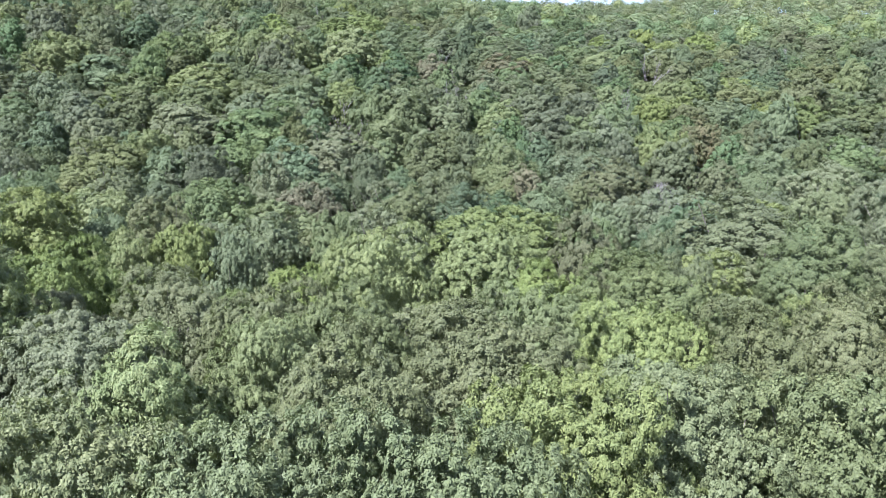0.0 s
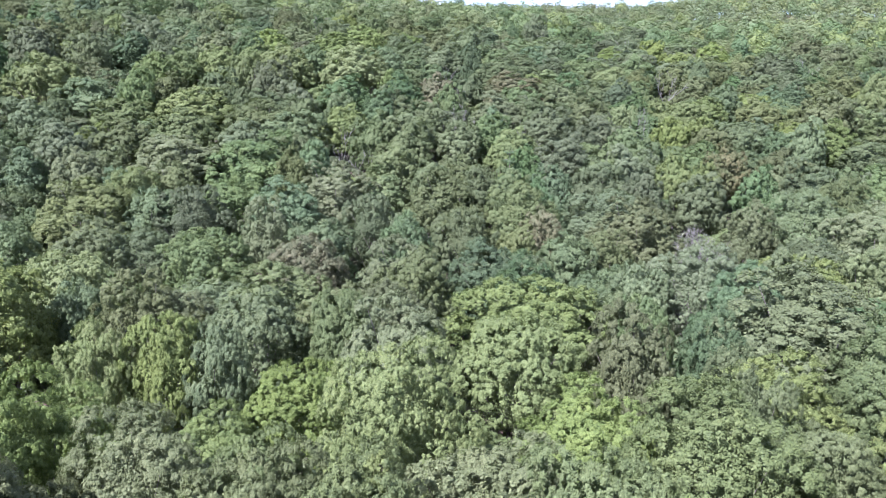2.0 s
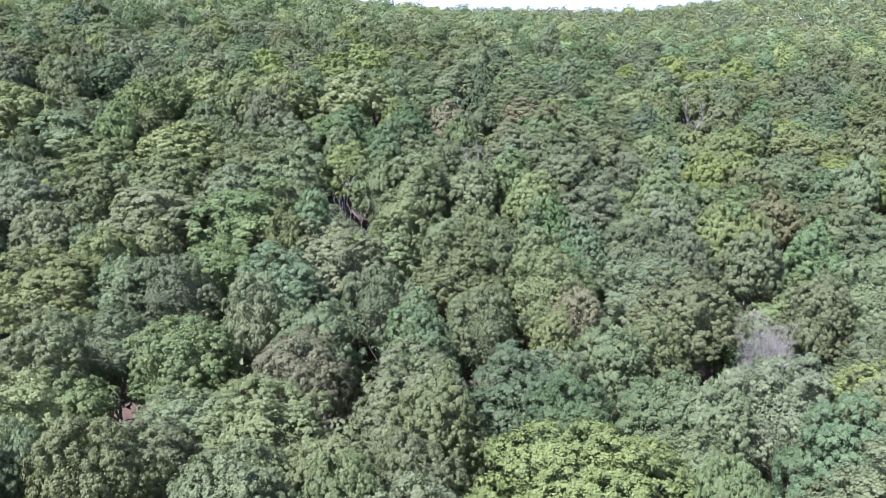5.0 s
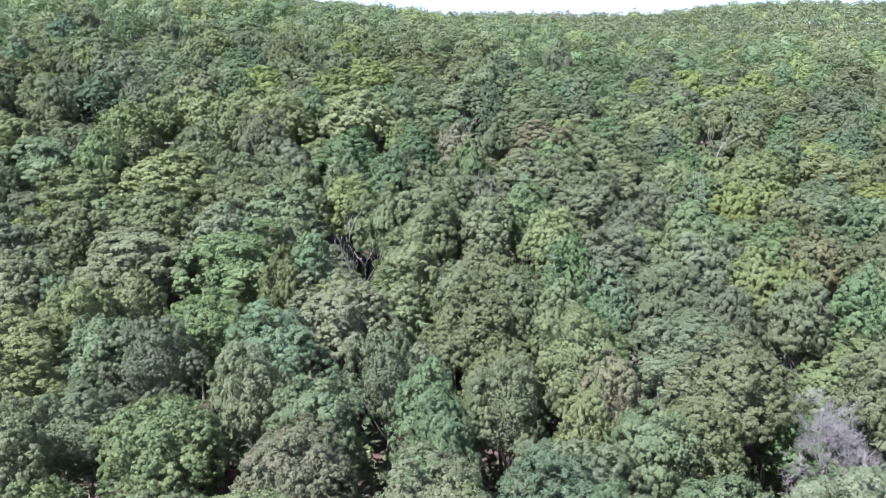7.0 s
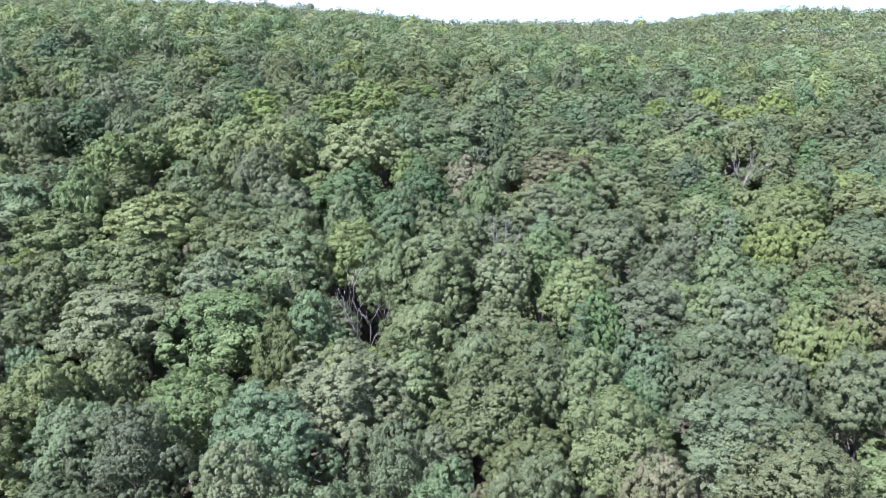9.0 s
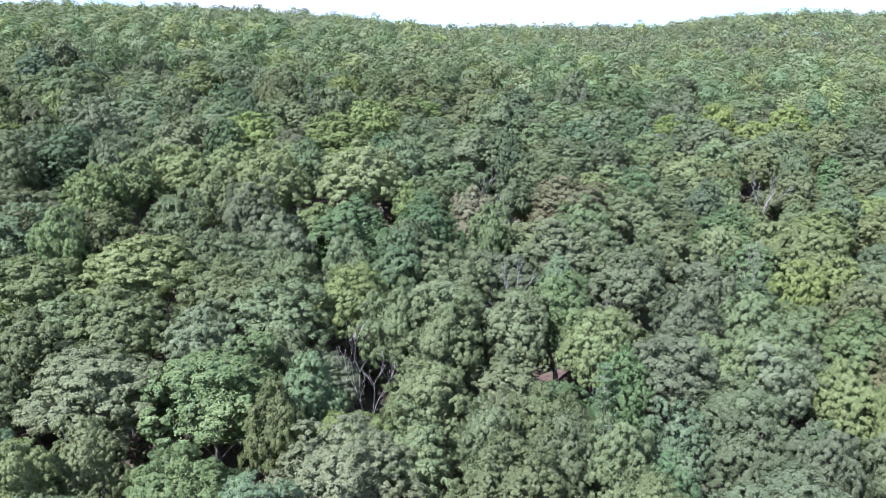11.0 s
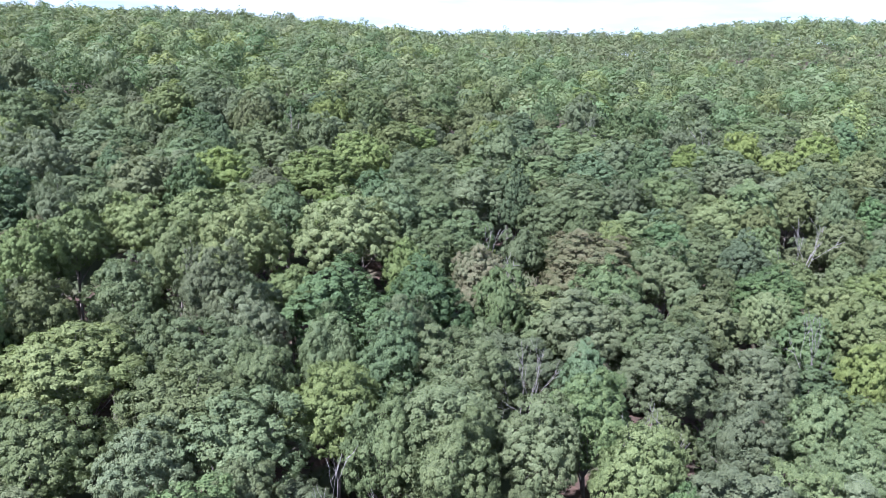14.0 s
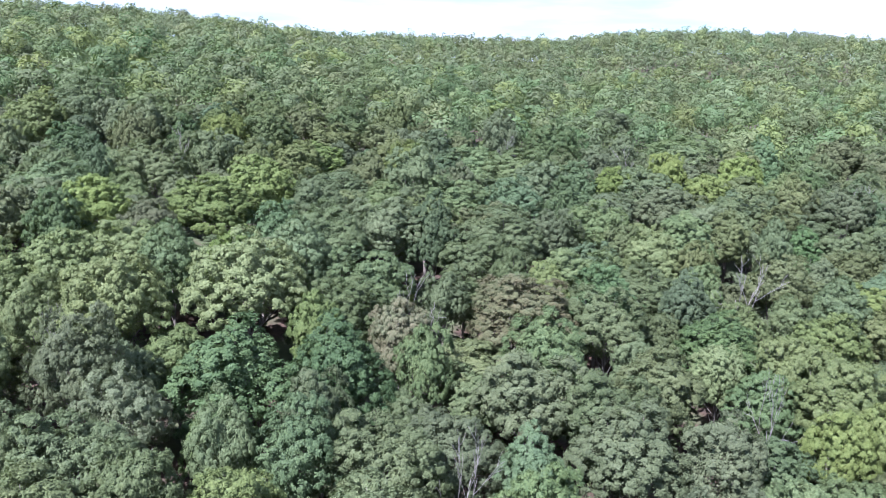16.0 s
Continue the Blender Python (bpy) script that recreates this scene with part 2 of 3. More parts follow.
def crown_leaves(rng, crown, count, length, width, droop, flat=0.85, loose=0.3, tufts=0, dome=0.0):
    """Leaves on the outside of a crown; tufts: sprays on each mass in which they stand; dome: how far they face as the whole crown does."""
    body, centre, pr = crown
    n = int(count * 2.2)
    which = rng.choice(len(pr), n, p=pr ** 2 / np.sum(pr ** 2))
    base = centre[which]
    up = np.array((0, 0, 1.0))
    squash = np.array((1, 1, flat))
    outward = unit(centre / body + up * 0.2)
    if tufts:
        spray = unit(rng.normal(size=(len(pr), tufts, 3)) + outward[:, None] * 0.7 + up * 0.15)
        lift = rng.uniform(0.78, 1.16, (len(pr), tufts, 1))
        k = rng.integers(0, tufts, n)
        d = spray[which, k]
        own = unit(rng.normal(size=(n, 3)) + d * 0.5 + up * 0.25)
        pos = base + (d * lift[which, k] + own * (1.3 / np.sqrt(tufts)) * rng.uniform(0.4, 1.1, (n, 1))) * pr[which][:, None] * squash
        normal = d * 0.45 + own * 0.7
    else:
        d = unit(rng.normal(size=(n, 3)) + outward[which] * 0.7 + up * 0.15)
        pos = base + d * rng.uniform(0.9, 1.06, (n, 1)) * pr[which][:, None] * squash
        normal = d * 0.9
    gap = np.linalg.norm((pos[:, None] - centre[None]) / squash, axis=2) / pr[None]
    gap[np.arange(n), which] = 9
    ok = (np.min(gap, axis=1) > 0.84) & (np.linalg.norm(pos / body, axis=1) > 0.97)
    pos, normal = pos[ok][:count], normal[ok][:count]
    normal = unit(normal) + unit(pos / body + up * 0.15) * dome + rng.normal(size=pos.shape) * loose
    outer = leaf_blades(rng, pos, normal, droop, length, width)
    # the shaded leaves of the crown's body behind them
    m = count // 5
    d = unit(rng.normal(size=(m, 3)) + up * 0.35)
    inner = leaf_blades(rng, d * body * rng.uniform(0.74, 0.99, (m, 1)), unit(d / body) + rng.normal(size=(m, 3)) * 0.5, droop * 0.8, length * 1.3, width * 1.45)
    return np.concatenate([outer, inner])


def tube(points, radii, sides=6):
    """A tapered tube through points: verts, faces."""
    p, r = np.asarray(points, float), np.asarray(radii, float)
    t = unit(np.gradient(p, axis=0))
    ref = np.where(np.abs(t[:, 2:]) < 0.9, np.array((0, 0, 1.0)), np.array((1.0, 0, 0)))
    s = unit(np.cross(t, ref))
    b = np.cross(t, s)
    a = np.linspace(0, 2 * np.pi, sides, endpoint=False)
    v = p[:, None] + r[:, None, None] * (np.cos(a)[None, :, None] * s[:, None] + np.sin(a)[None, :, None] * b[:, None])
    i = np.arange(len(p) * sides).reshape(len(p), sides)
    f = np.stack([i[:-1], np.roll(i, -1, 1)[:-1], np.roll(i, -1, 1)[1:], i[1:]], -1).reshape(-1, 4)
    return v.reshape(-1, 3), f


def joined(pieces):
    vs, fs, n = [], [], 0
    for v, f in pieces:
        vs.append(v), fs.append(f + n)
        n += len(v)
    return np.concatenate(vs), np.concatenate(fs)


def bent(rng, a, b, n, wobble):
    t = np.linspace(0, 1, n)[:, None]
    off = rng.normal(size=3) * wobble
    return a + (b - a) * t + off * np.sin(t * np.pi) + rng.normal(size=(n, 3)) * wobble * 0.15 * (t > 0) * (t < 1)


def trunk_mesh(rng, name, top, centre, girth, mat):
    """A tapered trunk on a flared foot, with limbs that reach into the leaf masses."""
    axis = bent(rng, np.array((0, 0, -0.4)), np.array((rng.normal() * 0.5, rng.normal() * 0.5, top)), 8, 0.35)
    rad = girth * np.array((1.5, 1.0, 0.9, 0.8, 0.68, 0.5, 0.32, 0.12))
    pieces = [tube(axis, rad, 7)]
    for c in centre:
        k = rng.integers(3, 6)
        if c[2] < axis[k][2] - 1:
            k = 2
        pieces.append(tube(bent(rng, axis[k], c, 4, 0.3), girth * np.array((0.45, 0.32, 0.2, 0.06)), 4))
    return mesh_of(name, *joined(pieces), mat, True)


HEIGHT, RADIUS = 16.5, 4.6       # the size at which every tree is grown; a tree is scaled to its own
SHAPES = {  # crown depth, leaf masses, droop, shape, leaf length and width
    "white_oak_tree": (9.5, 54, 0.12, "dome", 0.27, 0.18),
    "red_oak_tree": (10.5, 58, 0.15, "dome", 0.27, 0.17),
    "maple_tree": (11.5, 58, 0.2, "spire", 0.25, 0.18),
    "hickory_tree": (9.0, 64, 0.28, "dome", 0.3, 0.16),
    "ash_tree": (9.5, 48, 0.15, "dome", 0.26, 0.16),
    "yellowing_tree": (8.5, 54, 0.28, "dome", 0.3, 0.15),
    "browning_oak": (9.5, 50, 0.15, "dome", 0.27, 0.17),
}
LABELS = {
    "white_oak_tree": ("full-leaved grey-green oak with a rounded lumpy crown", "oak"),
    "red_oak_tree": ("full-leaved olive green oak with a tall domed crown", "oak"),
    "maple_tree": ("deep green maple with an upright dense leafy crown", "maple"),
    "hickory_tree": ("light yellow-green hickory with a broad feathery crown", "hickory"),
    "ash_tree": ("grey-green ash with a rounded late-summer crown", "ash tree"),
    "yellowing_tree": ("small tree whose crown is turning pale yellow", "tree"),
    "browning_oak": ("oak with rusty brown drying leaves among green", "oak"),
    "pine_tree": ("green pine with tiered level boughs among broadleaf trees", "pine"),
    "dead_tree": ("bare dead tree with pale grey branching twigs", "dead tree"),
}


def grow_leafy(kind, seed, fine):
    rng = np.random.default_rng(seed)
    depth, puffs, droop, shape, ln, wd = SHAPES[kind]
    crown = crown_puffs(rng, RADIUS, depth, puffs, shape)
    c = crown[1]
    mid = np.array((0, 0, HEIGHT - depth * 0.5 - 0.3))
    count, k, sprays = ((112000, 0.41, 60), (62000, 0.56, 30), (40000, 0.75, 18))[fine]
    quads = crown_leaves(rng, crown, count, ln * k, wd * k, droop, tufts=sprays, dome=0.6, loose=0.4) + mid
    tree = new(kind)
    pick = rng.choice(len(c), 9, replace=False)
    part("trunk", trunk_mesh(rng, "trunk", HEIGHT - depth * 0.45, c[pick] + mid, 0.24, BARK), tree)
    part("crown", blades_to_mesh("crown", quads, LEAF[kind]), tree)
    return tree


def grow_pine(kind, seed, fine):
    """A straight stem with whorls of level boughs, each a spray of needle tufts."""
    rng = np.random.default_rng(seed)
    pieces = [tube(bent(rng, np.array((0, 0, -0.4)), np.array((0, 0, HEIGHT)), 7, 0.15), 0.2 * np.array((1.4, 1, 0.9, 0.75, 0.55, 0.35, 0.08)), 7)]
    quads = []
    for level in np.linspace(5.0, HEIGHT - 0.6, 10):
        reach = 3.6 * (1 - (level - 5) / (HEIGHT - 4)) ** 0.7 + 0.4
        for a in rng.uniform(0, 6.3) + np.arange(5) * 1.2566 + rng.normal(0, 0.2, 5):
            tip = np.array((np.cos(a) * reach, np.sin(a) * reach, level + 0.35 + rng.normal(0, 0.15)))
            line = bent(rng, np.array((0, 0, level)), tip, 4, 0.12)
            pieces.append(tube(line, (0.06, 0.045, 0.03, 0.012), 4))
            n = int(90 * reach / 3) + 20
            t = rng.uniform(0.25, 1.05, (n, 1))
            pos = np.array((0, 0, level)) + (tip - np.array((0, 0, level))) * t
            pos = pos + rng.normal(size=(n, 3)) * np.array((0.34, 0.34, 0.1)) * (0.6 + reach * 0.2)
            quads.append(leaf_blades(rng, pos, rng.normal(size=(n, 3)) * 0.4 + np.array((0, 0, 1.0)), 0.1, 0.42, 0.16))
    tree = new(kind)
    part("trunk", mesh_of("trunk", *joined(pieces), BARK, True), tree)
    part("crown", blades_to_mesh("crown", np.concatenate(quads), LEAF[kind]), tree)
    return tree


def grow_dead(kind, seed, fine):
    """Bare limbs that fork again and again into fine twigs; fine: a broad twiggy crown, else a sparse snag."""
    rng = np.random.default_rng(seed)
    limbs = []

    def fork(into, a, d, length, r, level):
        b = a + d * length
        line = bent(rng, a, b, 4 if level < 5 else 3, length * 0.06)
        line[0] = a - d * r
        into.append(tube(line, np.maximum(r * np.linspace(1, 0.55, len(line)), 0.01 if fine else 0.03), 6 if level < 2 else 3))
        if level >= (7 if fine else 5):
            return
        for n in range((3, 3, 3, 3, 3, 4, 5)[level] if fine else 2 + (level == 0)):
            e = unit(d * 1.0 + rng.normal(size=3) * (0.72 if fine else 0.42) * np.array((1, 1, 0.8)) + np.array((0, 0, 0.16)))
            at = line[int(rng.integers(len(line) - 2, len(line)))]
            if level == 0:
                limbs.append([])
            fork(limbs[-1] if level == 0 else into, at, e, length * rng.uniform(0.6, 0.85) * (0.8 if level == 0 else 1), r * 0.6, level + 1)

    stem = []
    fork(stem, np.array((0, 0, -0.4)), unit(np.array((rng.normal() * 0.05, rng.normal() * 0.05, 1.0))), HEIGHT * (0.4 if fine else 0.5), 0.15 if fine else 0.22, 0)
    pieces = [("trunk", joined(stem))] + [("limb", joined(limb)) for limb in limbs]
    allv = np.concatenate([v for _, (v, _) in pieces])
    fit_to = np.array((RADIUS / np.percentile(np.abs(allv[:, 0]), 94), RADIUS / np.percentile(np.abs(allv[:, 1]), 94), HEIGHT / allv[:, 2].max()))
    tree = new(kind)
    for name, (v, f) in pieces:
        part(name, mesh_of(name, v * fit_to, f, DEADWOOD if fine else BLEACHED, True), tree)
    return tree


GROW = {"pine_tree": grow_pine, "dead_tree": grow_dead}
grown, planted = {}, []


def plant(kind, x, y, radius=4.6, tall=0.0, fine=True, variant=0, turn=None, label="", room=None):
    """Sets a tree of that kind at (x, y) with its crown's radius; tall: metres by which its top stands over the canopy."""
    if kind in SHAPES:      # the finest leaves for the trees that the way passes closest, and one growth for each rare kind
        fine = 0 if y < 58 and kind in ("white_oak_tree", "hickory_tree", "ash_tree") else 1 if y < 125 else 2
        variant = 0 if fine < 2 or kind in ("yellowing_tree", "browning_oak") else variant
    key = (kind, fine, variant)
    z = float(ground_z(x, y))
    scale = Vector((radius / RADIUS, radius / RADIUS, (TREE_HEIGHT + tall) / HEIGHT))
    turn = (x * 37.7 + y * 91.3) % 360 if turn is None else turn
    m = pose(x, y, z, 0, 0, turn)
    if key not in grown:
        tree = grown[key] = GROW.get(kind, grow_leafy)(kind, sum(map(ord, kind)) + 100 * variant + fine, fine)
        tree.matrix_basis = m @ Matrix.Diagonal((*scale, 1))
        tagged(tree, *LABELS[kind], "trees of the wood")
    else:
        first = grown[key]
        tree = copy_thing(first, m @ Matrix.Diagonal((*(a / b for a, b in zip(scale, first.scale)), 1)))
    if label:
        tagged(tree, label)
    planted.append((x, y, room or radius))
    return tree


# ---- trees that can be told apart ----
plant("dead_tree", 26.9, 103.2, 6.6, 0.3, True, 0, room=8.0, label="bare dead tree with a dense crown of grey-mauve twigs")
plant("dead_tree", 1.5, 161.9, 2.5, 1.2, False, 0, room=3.2)
plant("dead_tree", 12.3, 152.8, 2.5, 1.2, False, 1, room=3.2)
plant("dead_tree", -16.0, 141.1, 2.5, 1.2, False, 2, room=3.2)
plant("dead_tree", 37.1, 175.6, 2.5, 1.2, False, 0, room=3.2)
plant("dead_tree", -36.6, 180.7, 2.5, 1.2, False, 1, room=3.2)
plant("dead_tree", -0.1, 193.2, 2.5, 1.2, False, 2, room=3.2)
plant("dead_tree", 49.1, 205.1, 4.0, 2.2, False, 0, room=4.4, label="tall bare dead snag with pale bleached limbs")
plant("dead_tree", 7.1, 250.8, 2.5, 1.2, False, 1, room=3.2)
plant("dead_tree", -36.4, 250.3, 2.5, 1.2, False, 2, room=3.2)
plant("dead_tree", 29.2, 275.0, 2.7, 1.2, False, 0, room=3.2)
plant("dead_tree", 99.4, 253.1, 3.6, 1.2, False, 1, room=3.2)
plant("dead_tree", 54.4, 274.9, 3.6, 1.2, False, 2, room=3.2)
plant("dead_tree", 175.9, 399.7, 3.8, 1.2, False, 0, room=3.2)
plant("white_oak_tree", -4.7, 63.9, 4.1, 0.3, True, 0)
plant("white_oak_tree", 10.7, 62.1, 3.0, 0.3, True, 1)
plant("red_oak_tree", -16.3, 62.8, 2.5, 0.3, True, 2)
plant("hickory_tree", -19.6, 62.9, 2.8, 0.3, True, 0)
plant("maple_tree", 16.3, 62.9, 2.7, 0.3, True, 1)
plant("yellowing_tree", -24.1, 62.2, 2.5, -0.3, True, 2)
plant("hickory_tree", -8.9, 69.6, 2.8, 0.3, True, 0)
plant("red_oak_tree", 13.2, 70.5, 2.5, 0.3, True, 1)
plant("hickory_tree", 5.4, 72.1, 6.2, 0.3, True, 2)
plant("red_oak_tree", -15.5, 71.9, 4.0, 0.3, True, 0)
plant("white_oak_tree", -24.8, 73.6, 3.8, 0.3, True, 1)
plant("white_oak_tree", -3.8, 81.7, 3.9, 0.3, True, 2)
plant("red_oak_tree", -31.2, 76.4, 2.6, 0.3, True, 0)
plant("maple_tree", 24.0, 79.2, 3.8, 0.3, True, 1)
plant("red_oak_tree", 16.3, 84.4, 3.5, 0.3, True, 2)
plant("white_oak_tree", 29.3, 82.5, 3.1, 0.3, True, 0)
plant("maple_tree", 2.9, 90.2, 4.4, 0.3, True, 1)
plant("browning_oak", -15.6, 94.6, 4.4, 0.3, True, 2)
plant("maple_tree", -4.8, 100.9, 3.0, 0.3, True, 0)
plant("red_oak_tree", 12.4, 100.3, 3.6, 0.3, True, 1)
plant("red_oak_tree", -27.3, 99.6, 4.8, 0.3, True, 2)
plant("white_oak_tree", -38.4, 96.7, 4.3, 0.3, True, 0)
plant("ash_tree", 1.2, 107.8, 3.6, 0.3, True, 1)
plant("browning_oak", 10.7, 109.5, 2.9, 0.3, True, 2)
plant("white_oak_tree", 21.9, 111.5, 5.1, 0.3, True, 0)
plant("white_oak_tree", -45.2, 112.3, 6.1, 0.3, True, 1)
plant("hickory_tree", 0.2, 18.4, 3.3, 0.3, True, 2)
plant("hickory_tree", -4.6, 18.6, 3.3, 0.3, True, 0)
plant("white_oak_tree", -8.9, 19.1, 3.3, 0.3, True, 1)
plant("hickory_tree", 3.7, 22.5, 3.3, 0.3, True, 2)
plant("white_oak_tree", 7.6, 24.3, 3.3, 0.3, True, 0)
plant("white_oak_tree", 12.2, 23.8, 3.3, 0.3, True, 1)
plant("hickory_tree", -3.3, 26.8, 3.3, 0.3, True, 2)
plant("yellowing_tree", -11.4, 29.0, 3.3, -0.3, True, 0)
plant("white_oak_tree", 12.7, 33.0, 3.3, 0.3, True, 1)
plant("hickory_tree", 8.7, 34.6, 3.3, 0.3, True, 2)
plant("hickory_tree", -4.5, 39.0, 3.3, 0.3, True, 0)
plant("hickory_tree", 4.7, 40.1, 3.3, 0.3, True, 1)
plant("hickory_tree", -8.8, 40.2, 3.3, 0.3, True, 2)
plant("white_oak_tree", 18.8, 37.9, 3.3, 0.3, True, 0)
plant("white_oak_tree", -19.3, 40.3, 3.3, 0.3, True, 1)
plant("white_oak_tree", -15.2, 44.9, 3.6, 0.3, True, 2)
plant("ash_tree", -10.0, 112.2, 3.3, 0.3, True, 0)
plant("ash_tree", -31.9, 113.4, 4.3, 0.3, True, 1)
plant("red_oak_tree", -37.6, 115.0, 4.2, 0.3, True, 2)
plant("white_oak_tree", -1.7, 121.9, 4.8, 0.3, True, 0)
plant("maple_tree", 11.2, 121.5, 2.9, 0.3, True, 1)
plant("ash_tree", 1.6, 151.9, 4.0, 0.3, True, 2)
plant("white_oak_tree", -16.2, 123.5, 5.7, 0.3, True, 0)
plant("red_oak_tree", -28.4, 121.0, 4.9, 0.3, True, 1)
plant("ash_tree", 20.5, 118.1, 6.5, 0.3, True, 2)
plant("hickory_tree", -18.0, 155.3, 4.4, 0.3, True, 0)
plant("ash_tree", -31.9, 153.5, 5.6, 0.3, True, 1)
plant("ash_tree", 3.6, 127.4, 3.1, 0.3, True, 2)
plant("hickory_tree", -41.8, 120.3, 4.0, 0.3, True, 0)
plant("ash_tree", 8.0, 127.1, 3.4, 0.3, True, 1)
plant("ash_tree", -25.4, 157.9, 3.7, 0.3, True, 2)
plant("ash_tree", 21.6, 154.6, 3.5, 0.3, True, 0)
plant("maple_tree", 14.3, 130.6, 3.6, 0.3, True, 1)
plant("ash_tree", 20.2, 129.0, 3.6, 0.3, True, 2)
plant("ash_tree", -5.1, 163.8, 4.6, 0.3, True, 0)
plant("ash_tree", 26.6, 127.3, 3.1, 0.3, True, 1)
plant("ash_tree", -8.8, 135.1, 4.2, 0.3, True, 2)
plant("ash_tree", -19.5, 164.9, 3.0, 0.3, True, 0)
plant("hickory_tree", -44.2, 158.4, 6.7, 0.3, True, 1)
plant("maple_tree", 7.9, 163.5, 3.7, 0.3, True, 2)
plant("maple_tree", -20.6, 136.2, 3.7, 0.3, True, 0)
plant("red_oak_tree", -29.3, 135.7, 6.2, 0.3, True, 1)
plant("red_oak_tree", 30.0, 157.2, 3.7, 0.3, True, 2)
plant("ash_tree", 34.9, 128.8, 3.8, 0.3, True, 0)
plant("ash_tree", -28.6, 169.1, 3.8, 0.3, True, 1)
plant("white_oak_tree", -41.0, 134.6, 6.4, 0.3, True, 2)
plant("maple_tree", 11.3, 140.1, 3.2, 0.3, True, 0)
plant("ash_tree", 18.1, 167.5, 5.5, 0.3, True, 1)
plant("ash_tree", 27.2, 166.6, 4.3, 0.3, True, 2)
plant("ash_tree", 17.3, 143.8, 5.4, 0.3, True, 0)
plant("white_oak_tree", -51.6, 168.5, 4.1, 0.3, True, 1)
plant("yellowing_tree", 37.8, 136.7, 2.6, -0.3, True, 2)
plant("yellowing_tree", 34.4, 139.6, 3.1, -0.3, True, 0)
plant("maple_tree", -19.7, 178.9, 6.6, 0.3, True, 1)
plant("white_oak_tree", -50.0, 140.8, 4.5, 0.3, True, 2)
plant("ash_tree", 11.1, 177.2, 5.4, 0.3, True, 0)
plant("white_oak_tree", -41.7, 146.1, 4.9, 0.3, True, 1)
plant("ash_tree", -7.8, 153.9, 5.4, 0.3, True, 2)
plant("hickory_tree", 41.5, 169.1, 3.3, 0.3, True, 0)
plant("hickory_tree", -11.6, 187.0, 2.9, 0.3, True, 1)
plant("red_oak_tree", 30.5, 149.8, 3.7, 0.3, True, 2)
plant("browning_oak", -2.0, 186.7, 3.7, 0.3, True, 0)
plant("white_oak_tree", 25.8, 179.8, 5.2, 0.3, True, 1)
plant("browning_oak", 44.2, 146.1, 3.8, 0.3, True, 2)
plant("hickory_tree", -54.7, 188.1, 4.0, 0.3, True, 0)
plant("ash_tree", 23.8, 193.9, 5.3, 0.3, True, 1)
plant("hickory_tree", 45.5, 185.1, 4.1, 0.3, True, 2)
plant("hickory_tree", -48.7, 194.3, 4.5, 0.3, True, 0)
plant("hickory_tree", -41.3, 196.6, 4.9, 0.3, True, 1)
plant("maple_tree", 38.6, 201.7, 4.5, 0.3, True, 2)
plant("ash_tree", -10.3, 212.3, 5.4, 0.3, True, 0)
plant("hickory_tree", 47.6, 170.9, 3.6, 0.3, True, 1)
plant("ash_tree", 52.9, 169.5, 5.5, 0.3, True, 2)
plant("ash_tree", -1.9, 220.0, 5.7, 0.3, True, 0)
plant("hickory_tree", -27.4, 221.7, 6.7, 0.3, True, 1)
plant("ash_tree", 16.4, 220.8, 6.8, 0.3, True, 2)
plant("hickory_tree", 39.1, 216.5, 4.7, 0.3, True, 0)
plant("ash_tree", 28.4, 262.5, 7.5, 0.3, True, 1)
plant("hickory_tree", -88.6, 255.9, 4.5, 0.3, True, 2)
plant("hickory_tree", -30.9, 272.2, 3.9, 0.3, True, 0)
plant("maple_tree", 12.5, 274.3, 5.9, 0.3, True, 1)
plant("red_oak_tree", 77.2, 296.0, 7.6, 0.3, True, 2)
plant("hickory_tree", 34.9, 320.4, 7.3, 0.3, True, 0)
plant("ash_tree", 68.8, 326.0, 6.9, 0.3, True, 1)
plant("maple_tree", -20.1, 349.3, 4.5, 0.3, True, 2)
plant("maple_tree", -168.0, 594.3, 7.6, 0.3, True, 0)
plant("white_oak_tree", -5.6, 88.1, 4.6, 0.3, True, 1)
plant("ash_tree", -3.2, 128.7, 3.0, 0.3, True, 2)
plant("red_oak_tree", -15.3, 104.5, 4.0, 0.3, True, 0)
plant("white_oak_tree", 2.6, 131.6, 3.7, 0.3, True, 1)
plant("white_oak_tree", -22.0, 107.9, 3.2, 0.3, True, 2)
plant("ash_tree", -11.4, 171.2, 3.3, 0.3, True, 0)
plant("pine_tree", 8.7, 136.9, 2.5, 0.3, True, 1)
plant("ash_tree", 21.4, 134.1, 4.6, 0.3, True, 2)
plant("ash_tree", -7.5, 147.3, 4.0, 0.3, True, 0)
plant("white_oak_tree", 36.5, 112.3, 3.7, 0.3, True, 1)
plant("red_oak_tree", -0.0, 182.2, 2.8, 0.3, True, 2)
plant("ash_tree", -13.0, 149.9, 3.4, 0.3, True, 0)
plant("white_oak_tree", -51.3, 127.1, 4.2, 0.3, True, 1)
plant("ash_tree", 23.0, 143.9, 4.2, 0.3, True, 2)
plant("ash_tree", 28.0, 142.7, 4.2, 0.3, True, 0)
plant("maple_tree", 46.2, 135.6, 3.9, 0.3, True, 1)
plant("red_oak_tree", -26.3, 149.9, 5.5, 0.3, True, 2)
plant("ash_tree", 18.4, 174.2, 4.8, 0.3, True, 0)
plant("hickory_tree", -42.5, 216.3, 5.1, 0.3, True, 1)
plant("hickory_tree", 56.6, 210.3, 4.1, 0.3, True, 2)
plant("yellowing_tree", 83.6, 260.5, 3.2, -0.3, True, 0)
plant("red_oak_tree", 74.4, 285.5, 7.0, 0.3, True, 1)
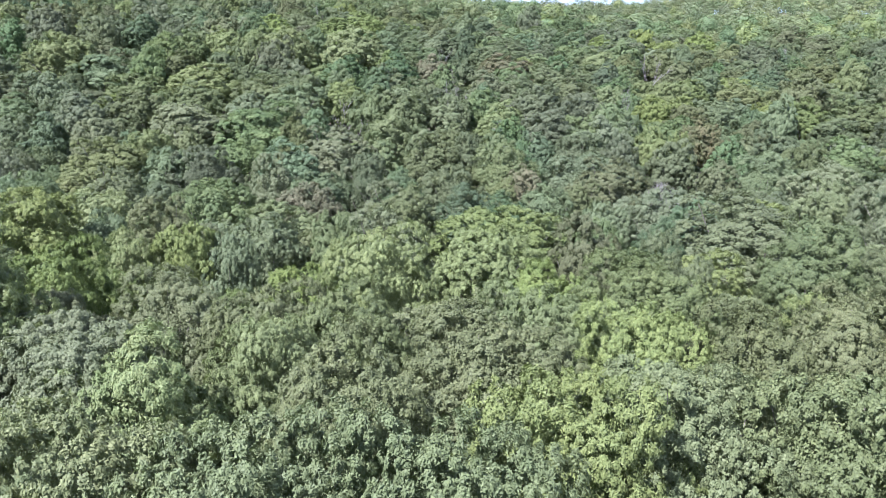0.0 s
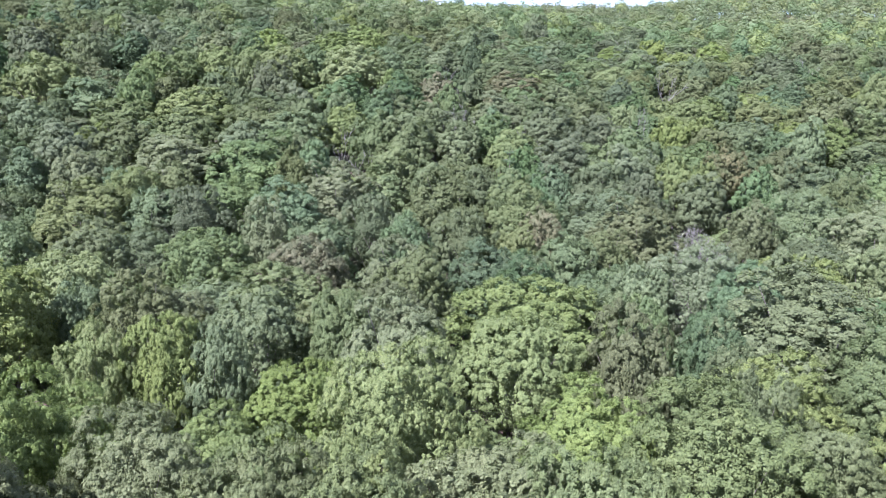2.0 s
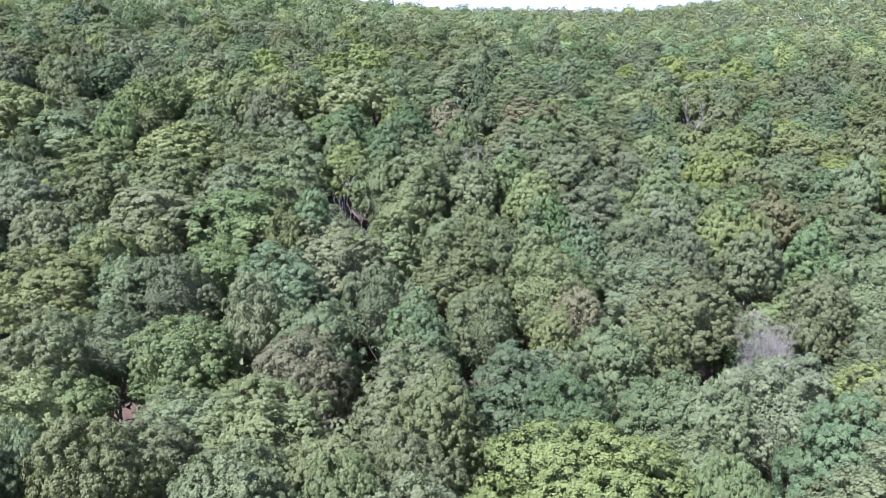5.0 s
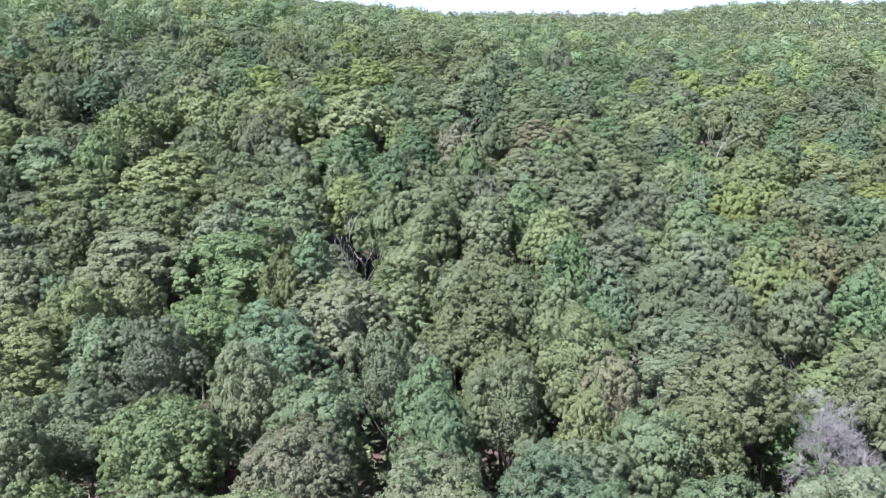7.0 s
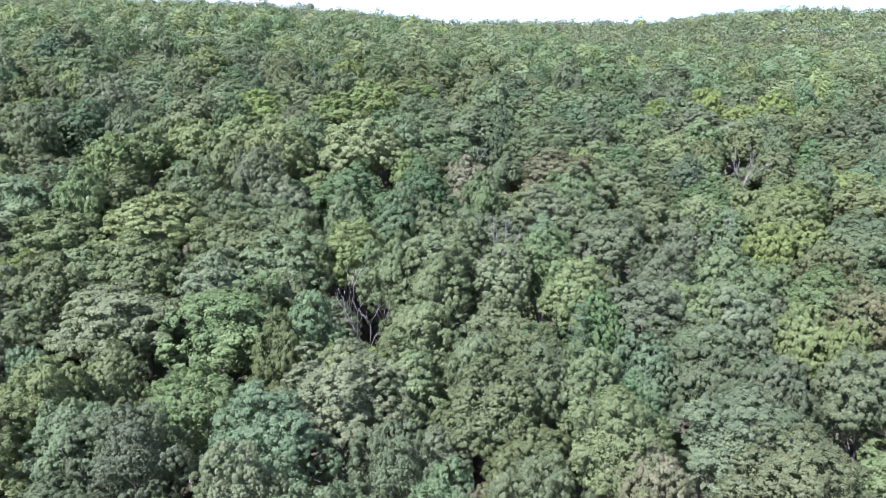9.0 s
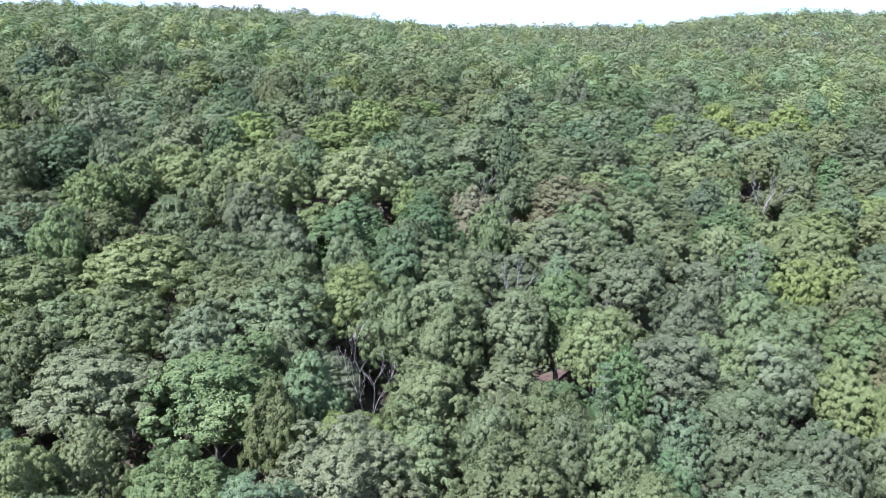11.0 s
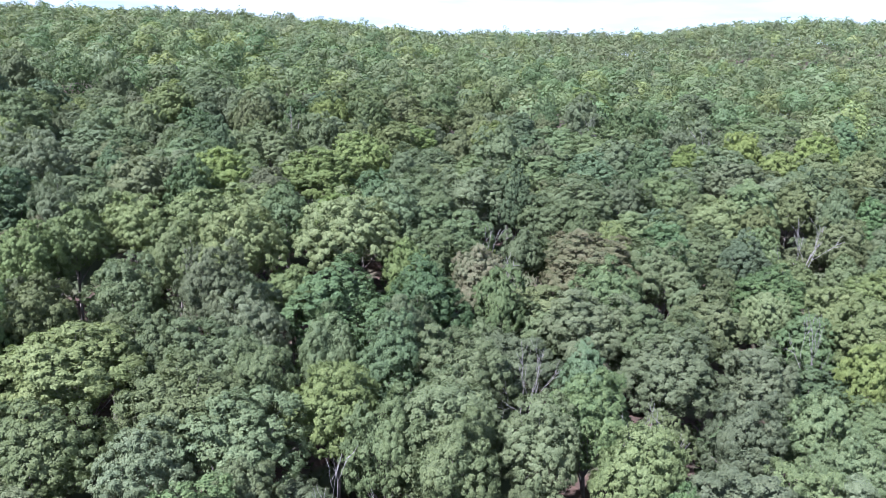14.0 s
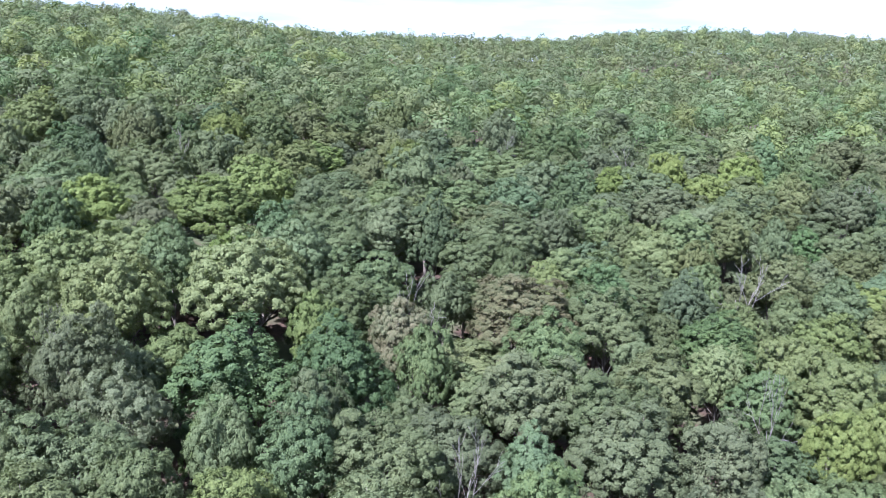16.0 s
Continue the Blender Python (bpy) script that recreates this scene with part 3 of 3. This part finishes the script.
plant("yellowing_tree", 88.5, 399.2, 4.3, -0.3, True, 2)
plant("yellowing_tree", 171.2, 541.0, 7.0, -0.3, True, 0)

# ---- the wood between and around them ----
rng = np.random.default_rng(11)
cells = {}


def free(x, y, r):
    i, j = int(x // 8), int(y // 8)
    for a in (-1, 0, 1):
        for b in (-1, 0, 1):
            for px, py, pr in cells.get((i + a, j + b), ()):
                if (px - x) ** 2 + (py - y) ** 2 < (0.8 * (r + pr)) ** 2:
                    return False
    return True


def claim(x, y, r):
    cells.setdefault((int(x // 8), int(y // 8)), []).append((x, y, r))


for spot in planted:
    claim(*spot)
# gaps in the canopy, in front of the snags and where the forest floor shows: (x, y, radius)
GAPS = ((52.5, 199.0, 2.4), (35.0, 138.6, 1.4), (-38.0, 176.0, 1.6), (-15.0, 137.0, 1.2), (-21.6, 150.0, 1.2), (40.0, 171.0, 1.4), (26.5, 94.5, 2.8), (6.2, 15.5, 2.6), (9.4, 17.4, 2.4), (-17.5, 79.0, 1.4))
for gap in GAPS:
    claim(*gap)

KINDS = ("white_oak_tree", "red_oak_tree", "maple_tree", "hickory_tree", "ash_tree", "yellowing_tree", "browning_oak")
CHANCE = (0.2, 0.21, 0.2, 0.15, 0.23, 0.004, 0.003)
NEAR_END = 290.0
near, far = [], []
for tries, y0, y1 in ((9600, 5, 120), (14000, 120, 215), (20000, 215, NEAR_END), (45000, NEAR_END, 455), (5000, 455, 575), (60000, 575, 735)):
    for _ in range(tries):
        y = rng.uniform(y0, y1)
        x = rng.uniform(-0.58 * y - 14, 0.72 * y + 14)
        r = float(np.clip(rng.normal(4.7, 0.95), 2.8, 6.6))
        if free(x, y, r):
            claim(x, y, r)
            (near if y < NEAR_END else far).append((x, y, r))
for x, y, r in near:
    kind = KINDS[rng.choice(7, p=np.array(CHANCE) / sum(CHANCE))]
    if y < 58 and kind in ("red_oak_tree", "maple_tree"):
        kind = "white_oak_tree" if r > 4.5 else "hickory_tree"
    plant(kind, x, y, r * 1.04, float(rng.normal(-1.2, 2.2)) - (1.5 if r < 3.4 else 0), True, int(rng.integers(0, 3)))
plant("white_oak_tree", -14.6, 31.0, 3.8, 0.2)
plant("white_oak_tree", -17.8, 36.0, 3.6, 0.0)

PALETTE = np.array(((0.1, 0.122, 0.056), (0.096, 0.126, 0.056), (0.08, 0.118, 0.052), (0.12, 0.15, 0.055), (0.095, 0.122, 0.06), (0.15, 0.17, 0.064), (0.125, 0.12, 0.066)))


def woods(name, label, trees, count, length, width):
    """Distant wood: every tree a crown of leaf masses over the slope, in one mesh."""
    quads, tints = [], []
    for x, y, r in trees:
        depth = r * (2.2 if y < 455 else 3.0)
        crown = crown_puffs(rng, r, depth, 24, "dome")
        top = float(canopy(x, y)) + float(rng.normal(0, 1.7)) - (1.2 if r < 3.4 else 0)
        k = r / 4.4
        q = crown_leaves(rng, crown, count, length * k, width * k, 0.1, loose=0.3, dome=0.9)
        quads.append(q + np.array((x, y, top - depth * 0.5)))
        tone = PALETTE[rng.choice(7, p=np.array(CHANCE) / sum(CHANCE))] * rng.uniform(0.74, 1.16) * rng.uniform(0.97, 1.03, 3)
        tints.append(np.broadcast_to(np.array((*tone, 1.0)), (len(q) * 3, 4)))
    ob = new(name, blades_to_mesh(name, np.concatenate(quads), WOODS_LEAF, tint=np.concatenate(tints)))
    return tagged(ob, label, "woodland", kind="stuff")


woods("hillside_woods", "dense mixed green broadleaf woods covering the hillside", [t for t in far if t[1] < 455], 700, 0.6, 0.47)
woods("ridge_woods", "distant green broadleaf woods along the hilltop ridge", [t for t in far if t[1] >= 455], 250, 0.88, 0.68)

# the same wood goes on beside and behind
around = []
for _ in range(9000):
    x, y = rng.uniform(-140, 160), rng.uniform(-95, 230)
    r = float(np.clip(rng.normal(4.9, 0.9), 3.2, 6.6))
    if (x < -0.58 * y - 14 or x > 0.72 * y + 14 or y < 5) and math.hypot(x, y) > 9 and free(x, y, r):
        claim(x, y, r)
        around.append((x, y, r))
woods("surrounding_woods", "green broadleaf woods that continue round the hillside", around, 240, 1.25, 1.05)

# ---- undergrowth ----
quads, tints = [], []
spots = []
for _ in range(2000):
    y = rng.uniform(14, 240)
    x = rng.uniform(-0.6 * y - 10, 0.7 * y + 10)
    if noise.noise((x * 0.06, y * 0.06, 3.0)) >= -0.3:
        spots.append((x, y))
for x, y, reach in GAPS:
    spots += [(x + rng.normal() * reach * 0.6, y + 1.0 + rng.normal() * reach * 0.6) for _ in range(9)]
for x, y in spots:
    r = rng.uniform(0.8, 2.2)
    q = crown_leaves(rng, crown_puffs(rng, r, r * 1.7, 8, "dome"), 60, 0.6, 0.44, 0.3)
    quads.append(q + np.array((x, y, float(ground_z(x, y)) + r * rng.uniform(0.6, 2.2))))
    tone = PALETTE[rng.choice(5)] * rng.uniform(0.8, 1.1)
    tints.append(np.broadcast_to(np.array((*tone, 1.0)), (len(q) * 3, 4)))
bushes = new("undergrowth", blades_to_mesh("undergrowth", np.concatenate(quads), WOODS_LEAF, tint=np.concatenate(tints)))
tagged(bushes, "low green shrubs and saplings on the forest floor", "undergrowth", kind="stuff")
